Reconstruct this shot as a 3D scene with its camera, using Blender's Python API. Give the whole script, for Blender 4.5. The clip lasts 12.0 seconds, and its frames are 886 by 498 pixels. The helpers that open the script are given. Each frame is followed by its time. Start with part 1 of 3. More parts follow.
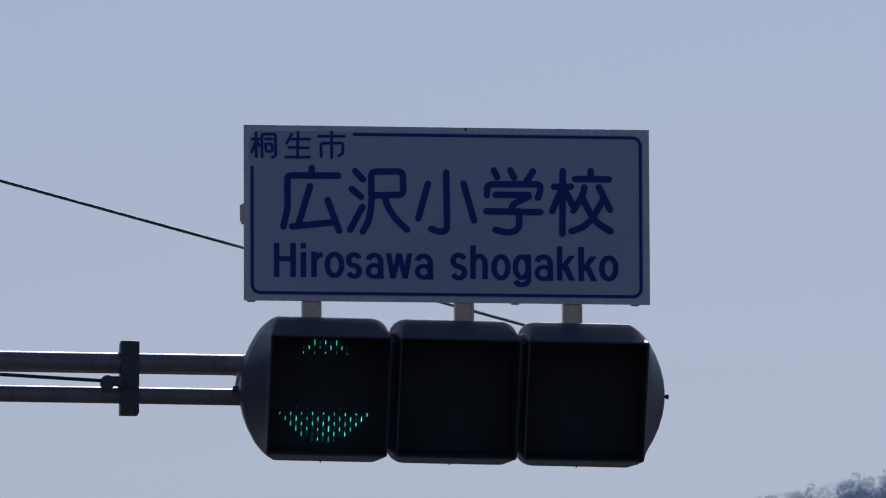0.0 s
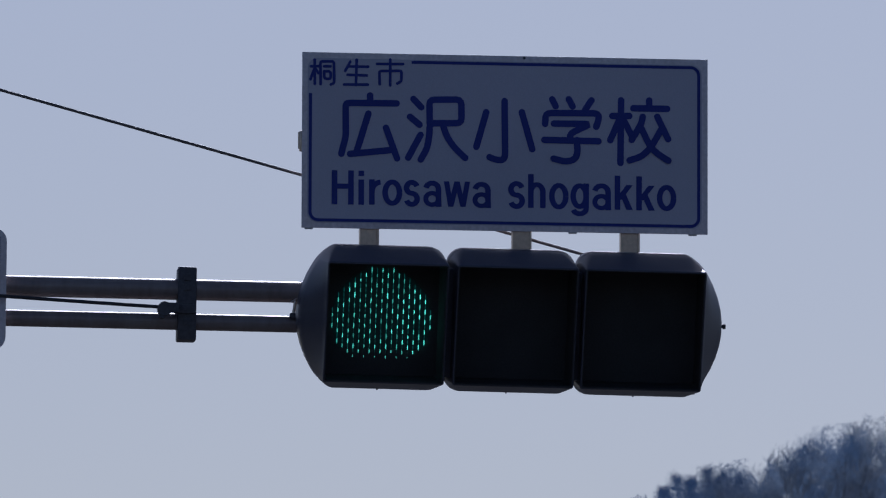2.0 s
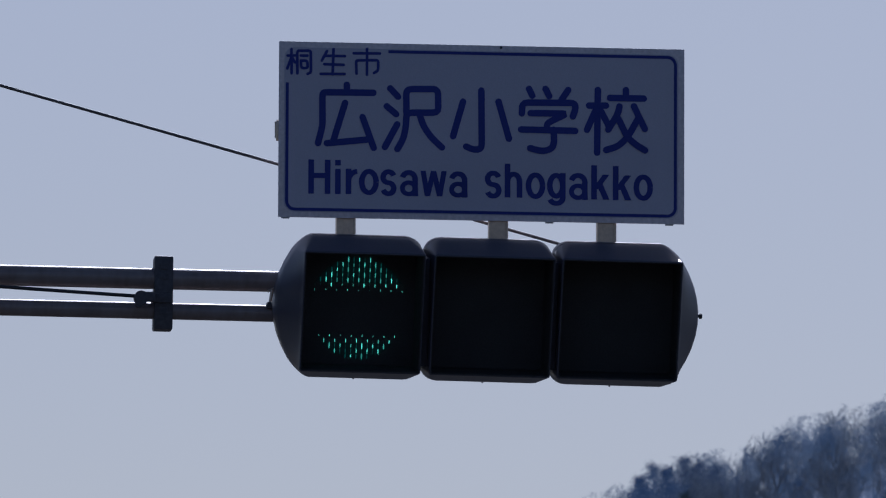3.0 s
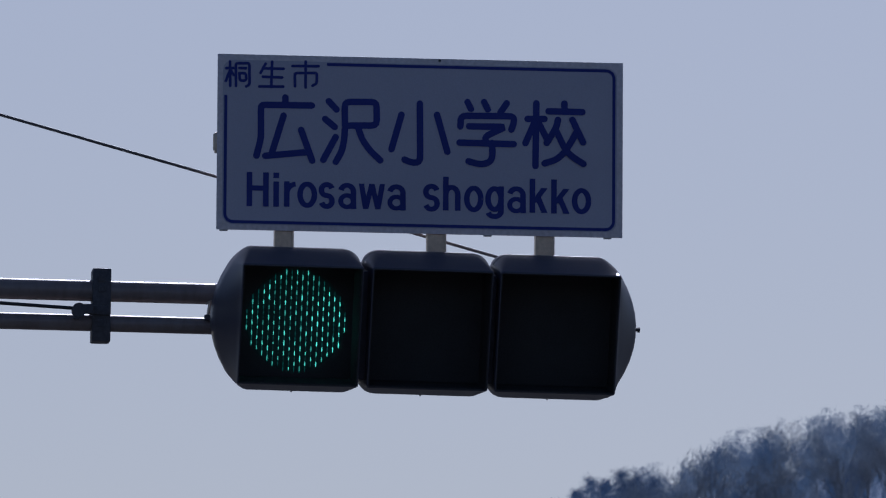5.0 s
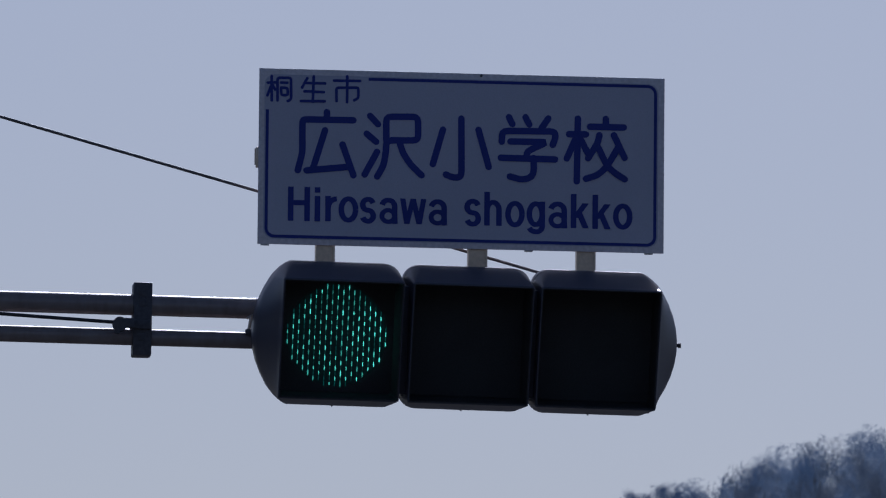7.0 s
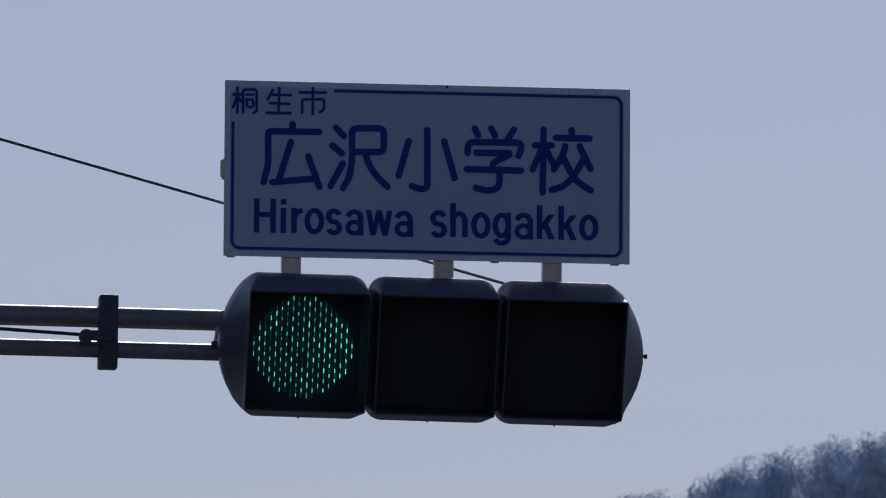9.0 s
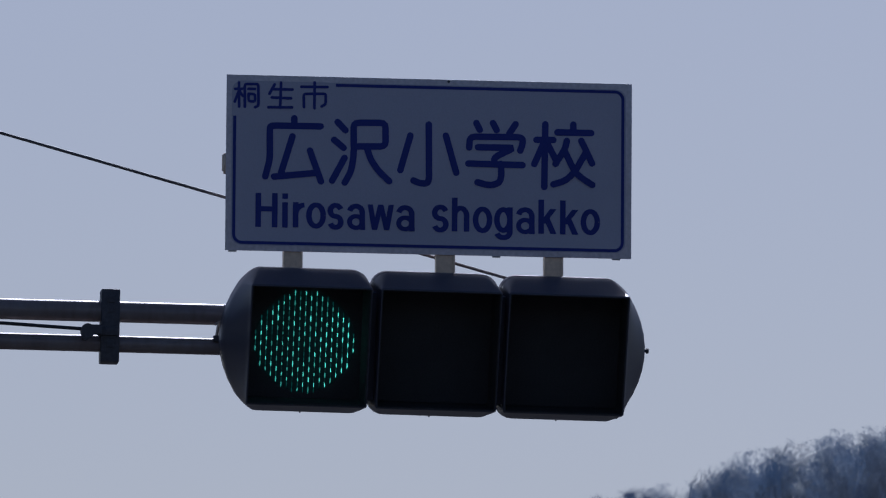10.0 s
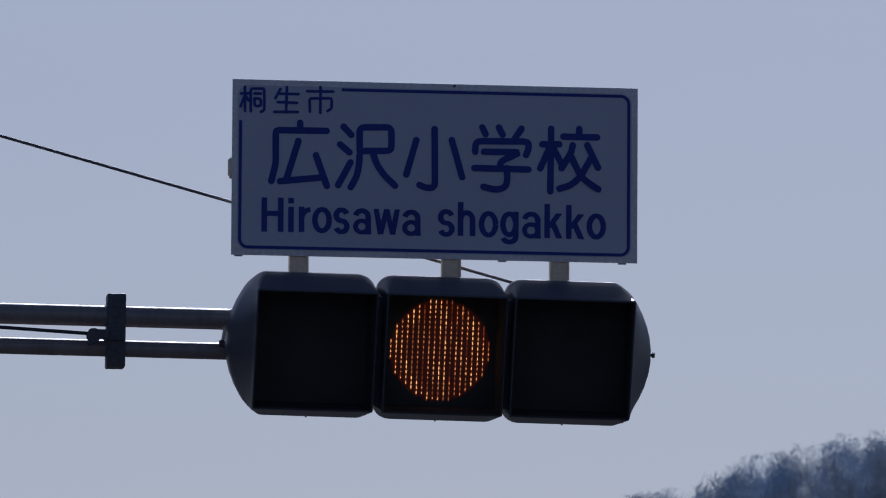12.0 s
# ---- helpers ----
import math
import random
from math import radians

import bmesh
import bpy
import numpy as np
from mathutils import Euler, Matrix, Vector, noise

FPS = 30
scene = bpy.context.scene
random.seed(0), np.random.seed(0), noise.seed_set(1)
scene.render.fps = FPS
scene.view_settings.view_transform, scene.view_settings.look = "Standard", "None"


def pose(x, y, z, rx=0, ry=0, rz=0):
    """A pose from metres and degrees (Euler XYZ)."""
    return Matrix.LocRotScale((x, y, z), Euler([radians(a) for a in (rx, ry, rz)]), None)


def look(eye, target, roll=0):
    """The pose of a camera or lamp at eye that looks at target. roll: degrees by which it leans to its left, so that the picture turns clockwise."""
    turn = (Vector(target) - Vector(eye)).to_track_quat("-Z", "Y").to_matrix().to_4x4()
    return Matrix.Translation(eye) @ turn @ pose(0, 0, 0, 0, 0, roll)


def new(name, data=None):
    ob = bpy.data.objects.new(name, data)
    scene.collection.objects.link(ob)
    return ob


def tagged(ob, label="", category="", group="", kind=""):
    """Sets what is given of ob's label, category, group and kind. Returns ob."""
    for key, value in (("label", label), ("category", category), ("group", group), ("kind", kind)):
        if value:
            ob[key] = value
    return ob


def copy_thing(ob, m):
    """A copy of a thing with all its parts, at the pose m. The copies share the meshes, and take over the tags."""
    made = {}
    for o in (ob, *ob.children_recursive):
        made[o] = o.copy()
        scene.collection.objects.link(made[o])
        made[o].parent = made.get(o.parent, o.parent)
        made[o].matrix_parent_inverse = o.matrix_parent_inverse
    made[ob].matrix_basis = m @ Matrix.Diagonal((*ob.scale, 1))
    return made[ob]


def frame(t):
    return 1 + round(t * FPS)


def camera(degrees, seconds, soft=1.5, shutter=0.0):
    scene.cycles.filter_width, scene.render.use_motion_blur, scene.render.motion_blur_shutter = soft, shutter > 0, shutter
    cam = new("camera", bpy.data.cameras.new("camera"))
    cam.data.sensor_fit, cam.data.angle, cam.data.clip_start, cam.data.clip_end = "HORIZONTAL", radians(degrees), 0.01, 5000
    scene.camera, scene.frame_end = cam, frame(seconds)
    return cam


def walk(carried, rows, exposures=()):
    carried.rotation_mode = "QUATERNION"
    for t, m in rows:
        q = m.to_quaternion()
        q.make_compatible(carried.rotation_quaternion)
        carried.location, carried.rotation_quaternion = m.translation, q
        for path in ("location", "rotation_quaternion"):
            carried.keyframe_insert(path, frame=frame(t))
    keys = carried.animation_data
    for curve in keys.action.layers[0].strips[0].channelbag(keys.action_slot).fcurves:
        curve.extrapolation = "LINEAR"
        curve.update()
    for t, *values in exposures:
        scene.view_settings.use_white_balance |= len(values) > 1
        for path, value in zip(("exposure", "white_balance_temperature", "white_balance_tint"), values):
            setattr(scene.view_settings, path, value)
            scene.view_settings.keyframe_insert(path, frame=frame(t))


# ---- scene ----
cam = camera(4.903, 12.0, soft=1.2)
# a long lens focused on the signal: the far hill is a little soft
cam.data.dof.use_dof, cam.data.dof.focus_distance, cam.data.dof.aperture_fstop = True, 30.4, 54
EXPOSURE, KELVIN, TINT = -1.07, 5320, 19.5
walk(cam, [(t, pose(0.0, 0.0, 1.6, rx, ry, rz)) for t, rx, ry, rz in (
    (0, 98.0110, -0.1108, 0.0377),
    (0.2, 98.0040, -0.1641, 0.0346),
    (0.3, 98.0105, -0.1907, 0.0563),
    (0.5, 98.0928, -0.2440, 0.1420),
    (0.6, 98.1175, -0.2696, 0.1810),
    (0.8, 98.0499, -0.3208, 0.2074),
    (1, 98.0301, -0.3720, 0.2372),
    (1.2, 97.9248, -0.4294, 0.3260),
    (1.3, 97.8899, -0.4583, 0.3499),
    (1.5, 97.7721, -0.5157, 0.3365),
    (1.7, 97.6848, -0.5182, 0.2901),
    (1.8, 97.6666, -0.5194, 0.2869),
    (2, 97.6124, -0.5219, 0.3036),
    (2.2, 97.5672, -0.5441, 0.3087),
    (2.3, 97.5738, -0.5553, 0.2785),
    (2.5, 97.5734, -0.5775, 0.2163),
    (2.7, 97.5554, -0.5724, 0.1905),
    (2.8, 97.5520, -0.5700, 0.1816),
    (3, 97.5553, -0.5649, 0.1670),
    (3.2, 97.5304, -0.5553, 0.1734),
    (3.3, 97.5151, -0.5505, 0.1765),
    (3.5, 97.4422, -0.5409, 0.1041),
    (3.6, 97.4325, -0.5493, 0.0518),
    (3.7, 97.4715, -0.5575, 0.0124),
    (5.3, 97.6325, -0.6908, -0.2103),
    (5.4, 97.6266, -0.6990, -0.2179),
    (5.5, 97.8382, -0.7074, -0.2487),
    (5.7, 97.9032, -0.7722, -0.2350),
    (5.8, 97.9214, -0.8044, -0.2144),
    (6, 97.9404, -0.8692, -0.1540),
    (6.2, 97.9100, -0.8768, -0.1296),
    (6.3, 97.8942, -0.8807, -0.1205),
    (6.5, 97.8232, -0.8883, -0.0469),
    (6.6, 97.8072, -0.8818, -0.0155),
    (6.7, 97.7559, -0.8753, 0.0111),
    (8.3, 97.6610, -0.7690, -0.0539),
    (8.4, 97.6706, -0.7623, -0.0527),
    (8.5, 97.7103, -0.7557, -0.0602),
    (8.7, 97.7495, -0.7285, -0.1115),
    (8.8, 97.7621, -0.7148, -0.1350),
    (9, 97.7770, -0.6876, -0.1548),
    (9.2, 97.7911, -0.6919, -0.1729),
    (9.3, 97.7947, -0.6940, -0.1794),
    (9.5, 97.7847, -0.6983, -0.1391),
    (9.7, 97.7696, -0.7091, -0.1275),
    (9.8, 97.7478, -0.7147, -0.1348),
    (10, 97.7465, -0.7255, -0.1510),
    (10.2, 97.7474, -0.7206, -0.1542),
    (10.3, 97.7536, -0.7181, -0.1631),
    (10.5, 97.7929, -0.7132, -0.2034),
    (10.7, 97.8131, -0.6904, -0.2130),
    (10.8, 97.8119, -0.6791, -0.2133),
    (11, 97.7697, -0.6563, -0.2087),
    (11.2, 97.7311, -0.6403, -0.2038),
    (11.3, 97.7218, -0.6324, -0.2091),
    (11.5, 97.7622, -0.6164, -0.2086),
    (11.7, 97.7751, -0.6468, -0.1760),
    (11.8, 97.7749, -0.6620, -0.1304),
    (12, 97.7707, -0.6924, -0.1130),
)], exposures=[(t, EXPOSURE + stops, KELVIN, TINT) for t, stops in ((0.0, 0.03), (3.0, 0.01), (5.5, 0.0), (6.0, 0.02), (6.5, -0.05), (8.3, 0.01), (8.5, 0.01), (9.0, -0.05), (12.0, -0.08))])


# ---- light: hazy midday sky, sun high behind the sign ----
SUN_ELEVATION, SUN_AZIMUTH = radians(40), radians(4)   # azimuth from +y towards +x
world = bpy.data.worlds.new("sky")
scene.world = world
world.use_nodes = True
wn = world.node_tree.nodes
sky = wn.new("ShaderNodeTexSky")
sky.sky_type, sky.sun_disc = "NISHITA", False
sky.sun_elevation, sky.sun_rotation = SUN_ELEVATION, SUN_AZIMUTH
sky.air_density, sky.dust_density, sky.ozone_density, sky.altitude = 1.0, 1.6, 1.0, 100
wn["Background"].inputs["Strength"].default_value = 0.085
world.node_tree.links.new(sky.outputs["Color"], wn["Background"].inputs["Color"])
sun = new("sun", bpy.data.lights.new("sun", "SUN"))
sun.data.energy, sun.data.angle, sun.data.color = 5.0, radians(0.6), (1.0, 0.965, 0.92)
sun.matrix_world = look((0, 0, 60), (0 - math.sin(SUN_AZIMUTH) * math.cos(SUN_ELEVATION), -math.cos(SUN_AZIMUTH) * math.cos(SUN_ELEVATION), 60 - math.sin(SUN_ELEVATION)))


# ---- materials ----
def surface(name, colour, rough=0.6, metal=0.0, grain=60.0, vary=0.18, stain=4.0, bump=0.15, dirt=None, rand=0.0, spec=0.5, stretch=(1, 1, 1)):
    """A painted, metal or mineral surface: fine grain, broad stains, light relief."""
    m = bpy.data.materials.new(name)
    m.use_nodes = True
    nt = m.node_tree
    b = nt.nodes["Principled BSDF"]
    co = nt.nodes.new("ShaderNodeTexCoord")
    fine, broad = nt.nodes.new("ShaderNodeTexNoise"), nt.nodes.new("ShaderNodeTexNoise")
    fine.inputs["Scale"].default_value, fine.inputs["Detail"].default_value = grain, 5
    broad.inputs["Scale"].default_value, broad.inputs["Detail"].default_value = stain, 4
    mp = nt.nodes.new("ShaderNodeMapping")
    mp.inputs["Scale"].default_value = stretch
    nt.links.new(co.outputs["Object"], mp.inputs["Vector"])
    for n in (fine, broad):
        nt.links.new(mp.outputs["Vector"], n.inputs["Vector"])
    ramp = nt.nodes.new("ShaderNodeValToRGB")
    lo, hi = [tuple(max(0.0, c * (1 + s * vary)) for c in colour) + (1,) for s in (-1, 1)]
    ramp.color_ramp.elements[0].color, ramp.color_ramp.elements[1].color = lo, hi
    ramp.color_ramp.elements[0].position, ramp.color_ramp.elements[1].position = 0.3, 0.7
    nt.links.new(fine.outputs["Fac"], ramp.inputs["Fac"])
    mix = nt.nodes.new("ShaderNodeMix")
    mix.data_type = "RGBA"
    spots = nt.nodes.new("ShaderNodeValToRGB")
    spots.color_ramp.elements[0].position, spots.color_ramp.elements[1].position = 0.45, 0.75
    nt.links.new(broad.outputs["Fac"], spots.inputs["Fac"])
    scale = nt.nodes.new("ShaderNodeMath")
    scale.operation, scale.inputs[1].default_value = "MULTIPLY", 0.45
    nt.links.new(spots.outputs["Color"], scale.inputs[0])
    nt.links.new(scale.outputs[0], mix.inputs["Factor"])
    nt.links.new(ramp.outputs["Color"], mix.inputs["A"])
    mix.inputs["B"].default_value = (*(dirt or tuple(c * 0.6 for c in colour)), 1)
    out = mix.outputs["Result"]
    if rand:
        info, hsv = nt.nodes.new("ShaderNodeObjectInfo"), nt.nodes.new("ShaderNodeHueSaturation")
        rng = nt.nodes.new("ShaderNodeMapRange")
        rng.inputs["To Min"].default_value, rng.inputs["To Max"].default_value = 1 - rand, 1 + rand
        nt.links.new(info.outputs["Random"], rng.inputs["Value"])
        nt.links.new(rng.outputs["Result"], hsv.inputs["Value"])
        nt.links.new(out, hsv.inputs["Color"])
        out = hsv.outputs["Color"]
    nt.links.new(out, b.inputs["Base Color"])
    b.inputs["Roughness"].default_value, b.inputs["Metallic"].default_value, b.inputs["Specular IOR Level"].default_value = rough, metal, spec
    bp = nt.nodes.new("ShaderNodeBump")
    bp.inputs["Strength"].default_value, bp.inputs["Distance"].default_value = bump, 0.002
    nt.links.new(fine.outputs["Fac"], bp.inputs["Height"])
    nt.links.new(bp.outputs["Normal"], b.inputs["Normal"])
    return m


def glow(name, colour, lo, hi):
    """A light-emitting chip behind a tinted lens; each one is a little stronger or weaker."""
    m = bpy.data.materials.new(name)
    m.use_nodes = True
    nt = m.node_tree
    b = nt.nodes["Principled BSDF"]
    b.inputs["Base Color"].default_value = (0.03, 0.03, 0.034, 1)
    b.inputs["Roughness"].default_value, b.inputs["Specular IOR Level"].default_value = 0.6, 0.15
    b.inputs["Emission Color"].default_value = (*colour, 1)
    geo, rng = nt.nodes.new("ShaderNodeNewGeometry"), nt.nodes.new("ShaderNodeMapRange")
    rng.inputs["To Min"].default_value, rng.inputs["To Max"].default_value = lo, hi
    nt.links.new(geo.outputs["Random Per Island"], rng.inputs["Value"])
    nt.links.new(rng.outputs["Result"], b.inputs["Emission Strength"])
    return m


M_SHEET = surface("white_reflective_sheeting", (0.55, 0.545, 0.645), 0.55, 0, 240, 0.05, 3, 0.05, (0.49, 0.485, 0.58), spec=0.3)
M_MARGIN = surface("weathered_white_edge", (0.80, 0.74, 0.76), 0.6, 0, 90, 0.12, 6, 0.1, (0.58, 0.51, 0.50))
M_BLUE = surface("dark_blue_sheeting", (0.038, 0.052, 0.295), 0.55, 0, 200, 0.06, 3, 0.05, spec=0.25)
M_ALU = surface("mill_aluminium", (0.45, 0.45, 0.46), 0.45, 0.7, 120, 0.15, 9, 0.1)
M_HOUSING = surface("slate_grey_enamel", (0.076, 0.077, 0.103), 0.42, 0, 300, 0.10, 5, 0.02, (0.090, 0.088, 0.110), spec=0.36)
M_BLACK = surface("matt_black_inside", (0.048, 0.047, 0.049), 0.85, 0, 150, 0.2, 6, 0.1, spec=0.15)
M_LENS = surface("smoked_lens", (0.050, 0.050, 0.053), 0.6, 0, 200, 0.15, 8, 0.05, spec=0.2)
M_POST = surface("galvanised_post", (0.64, 0.52, 0.42), 0.36, 0.75, 80, 0.12, 12, 0.06, (0.50, 0.40, 0.31))
M_ARM = surface("brown_grey_steel_pipe", (0.245, 0.205, 0.20), 0.36, 0.12, 40, 0.12, 8, 0.006, (0.36, 0.325, 0.32), spec=0.4, stretch=(1.5, 0.6, 0.6))
M_CLAMP = surface("dark_cast_clamp", (0.085, 0.083, 0.096), 0.55, 0.2, 120, 0.25, 14, 0.25, (0.12, 0.112, 0.12))
M_CABLE = surface("black_cable_sheath", (0.038, 0.038, 0.048), 0.55, 0, 200, 0.2, 10, 0.1)
M_WIRE = surface("stranded_steel_wire", (0.15, 0.135, 0.135), 0.55, 0.15, 300, 0.3, 20, 0.3)
M_GREEN = glow("green_led", (0.17, 0.95, 0.62), 0.5, 3.0)
M_GREEN_DIM = glow("green_led_halo", (0.03, 0.64, 0.48), 0.04, 0.17)
M_AMBER = glow("amber_led", (1.0, 0.42, 0.10), 0.5, 3.9)
M_AMBER_DIM = glow("amber_led_halo", (0.95, 0.15, 0.025), 0.07, 0.42)
M_AMBER_FIELD = glow("amber_lens_scatter", (0.95, 0.09, 0.012), 0.022, 0.034)
M_GREEN_FIELD = glow("green_lens_scatter", (0.02, 0.55, 0.45), 0.0064, 0.0102)
M_GROUND = surface("winter_ground", (0.055, 0.054, 0.052), 0.95, 0, 0.8, 0.3, 0.03, 0.5, (0.045, 0.045, 0.042))
# ridge trees: distance haze put into the base colours as a pale blue cast
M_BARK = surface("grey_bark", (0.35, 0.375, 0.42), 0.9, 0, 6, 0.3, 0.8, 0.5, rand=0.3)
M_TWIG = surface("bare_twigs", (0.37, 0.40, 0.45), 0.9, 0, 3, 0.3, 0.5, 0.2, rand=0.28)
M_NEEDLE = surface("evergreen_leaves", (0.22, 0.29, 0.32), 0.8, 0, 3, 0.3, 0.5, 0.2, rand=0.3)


# ---- small builders ----
def part(name, bm, material, parent=None, label="", smooth=38):
    me = bpy.data.meshes.new(name)
    bm.normal_update()
    bm.to_mesh(me)
    bm.free()
    for m in (material if isinstance(material, (list, tuple)) else (material,)):
        me.materials.append(m)
    if smooth:
        me.shade_smooth()
        me.set_sharp_from_angle(angle=radians(smooth))
    ob = new(name, me)
    ob.parent = parent
    return tagged(ob, label)


def thing(name, m, label, category, group="", kind=""):
    ob = new(name)
    ob.matrix_world = m
    return tagged(ob, label, category, group, kind)


def box(bm, x0, x1, y0, y1, z0, z1, bevel=0.0):
    made = bmesh.ops.create_cube(bm, size=1, matrix=Matrix.Translation(((x0 + x1) / 2, (y0 + y1) / 2, (z0 + z1) / 2)) @ Matrix.Diagonal((x1 - x0, y1 - y0, z1 - z0, 1)))
    if bevel:
        edges = {e for v in made["verts"] for e in v.link_edges}
        bmesh.ops.bevel(bm, geom=list(edges), offset=bevel, segments=2, affect="EDGES", profile=0.6)
    return bm


def tube(bm, a, b, r0, r1=None, sides=20, caps=True):
    a, b = Vector(a), Vector(b)
    r1 = r0 if r1 is None else r1
    q = (b - a).to_track_quat("Z", "Y").to_matrix()
    rings = []
    for p, r in ((a, r0), (b, r1)):
        rings.append([bm.verts.new(p + q @ Vector((r * math.cos(2 * math.pi * i / sides), r * math.sin(2 * math.pi * i / sides), 0))) for i in range(sides)])
    for i in range(sides):
        j = (i + 1) % sides
        bm.faces.new((rings[0][i], rings[0][j], rings[1][j], rings[1][i]))
    if caps:
        bm.faces.new(rings[0][::-1])
        bm.faces.new(rings[1])
    return bm


def loft(bm, loops, cap_first=False, cap_last=False, flip=False):
    rings = [[bm.verts.new(p) for p in loop] for loop in loops]
    for ra, rb in zip(rings, rings[1:]):
        for i in range(len(ra)):
            j = (i + 1) % len(ra)
            quad = (ra[i], ra[j], rb[j], rb[i])
            bm.faces.new(quad[::-1] if flip else quad)
    if cap_first:
        bm.faces.new(rings[0])
    if cap_last:
        bm.faces.new(rings[-1])
    return bm


def blend(first, last, count):
    """Even steps between two outlines."""
    return [[tuple(a + (b - a) * k / count for a, b in zip(p, o)) for p, o in zip(first, last)] for k in range(1, count)]


def rounded(hw, hh, r, y, cx=0.0, cz=0.0, bulge=0, steps=7, side=9):
    """A rounded rectangle facing -y; bulge -1 or 1 swells its left or right side into an end cap."""
    pts = []
    corners = ((hw - r, hh - r, 0), (-(hw - r), hh - r, 90), (-(hw - r), -(hh - r), 180), (hw - r, -(hh - r), 270))
    for n, (x, z, a0) in enumerate(corners):
        for i in range(steps):
            a = radians(a0 + 90 * i / (steps - 1))
            pts.append([x + r * math.cos(a), z + r * math.sin(a)])
        nx, nz, na = corners[(n + 1) % 4]
        end = (nx + r * math.cos(radians(na)), nz + r * math.sin(radians(na)))
        start = pts[-1]
        for i in range(1, side):
            f = i / side
            pts.append([start[0] + (end[0] - start[0]) * f, start[1] + (end[1] - start[1]) * f])
    out = []
    for x, z in pts:
        if bulge and x * bulge > 0.3 * hw:
            f = min(1.0, (x * bulge - 0.3 * hw) / (0.7 * hw)) ** 0.6
            x = bulge * (0.3 * hw + f * (0.2435 - 1.95 * z * z - 0.3 * hw))
        out.append((cx + x, y, cz + z))
    return out


def ribbon(bm, pts, r, lift, y=0.0, cap=8):
    """A brush stroke with round ends, in the x-z plane facing -y."""
    p = [Vector((a, b)) for a, b in pts]
    for _ in range(2):
        if len(p) > 2:
            q = [p[0]]
            for a, b in zip(p, p[1:]):
                d = min(0.25, r * 0.8 / max((b - a).length, 1e-6))
                q += [a + (b - a) * d, b - (b - a) * d]
            p = q + [p[-1]]
    left, right = [], []
    for i, v in enumerate(p):
        a, b = p[max(i - 1, 0)], p[min(i + 1, len(p) - 1)]
        d = (b - a).normalized()
        n = Vector((-d.y, d.x))
        left.append(v + n * r)
        right.append(v - n * r)
    n = len(p)
    depth = [y - lift - 0.0001 * i / n for i in range(n)]
    L = [bm.verts.new((v.x, depth[i], v.y)) for i, v in enumerate(left)]
    R = [bm.verts.new((v.x, depth[i], v.y)) for i, v in enumerate(right)]
    for i in range(n - 1):
        bm.faces.new((L[i], R[i], R[i + 1], L[i + 1]))
    for k, (c, d) in enumerate(((p[0], p[0] - p[1]), (p[-1], p[-1] - p[-2]))):
        a0 = math.atan2(d.y, d.x)
        fan = [bm.verts.new((c.x + r * math.cos(a0 + s), depth[-k], c.y + r * math.sin(a0 + s))) for s in (math.pi * (i / cap - 0.5) for i in range(cap + 1))]
        bm.faces.new(fan[::-1])
    return bm


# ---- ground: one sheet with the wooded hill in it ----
def hill(x, y):
    h = 157 / (1 + math.exp(-(x + 32) / 100.3)) * math.exp(-((y - 1000) / 210) ** 2) * math.exp(-(max(x - 250, 0) / 500) ** 2)
    near = min(1.0, max(0.0, (y - 350) / 250))
    return h * near + 1.2 * near * noise.noise(Vector((x / 18, y / 18, 0))) * min(1, h / 30)


def ground():
    xs = [-4000, -2500, -1500, -1000, -700, -500, -380, -300, -240] + list(range(-200, 0, 20)) + list(range(0, 80, 5)) + list(range(80, 400, 20)) + [450, 550, 700, 900, 1200, 1800, 2600, 4000]
    ys = [-4000, -2000, -1000, -500, -200, -80, -30, 0, 20, 40, 80, 150, 250, 350, 420] + list(range(480, 960, 30)) + list(range(960, 1050, 5)) + list(range(1050, 1500, 30)) + [1600, 1900, 2500, 4000]
    verts = [(x, y, hill(x, y)) for y in ys for x in xs]
    n = len(xs)
    faces = [(j * n + i, j * n + i + 1, (j + 1) * n + i + 1, (j + 1) * n + i) for j in range(len(ys) - 1) for i in range(n - 1)]
    me = bpy.data.meshes.new("ground")
    me.from_pydata(verts, [], faces)
    me.materials.append(M_GROUND)
    me.shade_smooth()
    tagged(new("ground", me), "dry winter ground rising into a wooded hill", "ground", kind="structure")


ground()

# The signal, its arms and signs share one upright frame; x runs along the arms, -y faces the traffic.
FRAME = pose(0, 30, 5.4, 0, 0, 6.5)


# ---- pole, arms, stay wire ----
def signal_pole():
    ob = thing("signal_pole", FRAME @ pose(-4.6, 0.15, -5.4), "tall round grey steel pole carrying the signal arms", "pole")
    part("pole", tube(bmesh.new(), (0, 0, 0), (0, 0, 7.15), 0.11, 0.085, 28), M_ARM, ob)
    part("cap", tube(bmesh.new(), (0, 0, 7.15), (0, 0, 7.19), 0.09, 0.05, 28), M_CLAMP, ob)
    part("base_plate", box(bmesh.new(), -0.2, 0.2, -0.2, 0.2, 0, 0.025, 0.004), M_CLAMP, ob)
    for z in (5.488, 5.393, 6.855):
        part("collar", tube(bmesh.new(), (0, 0, z - 0.05), (0, 0, z + 0.05), 0.105, 0.105, 28), M_CLAMP, ob)


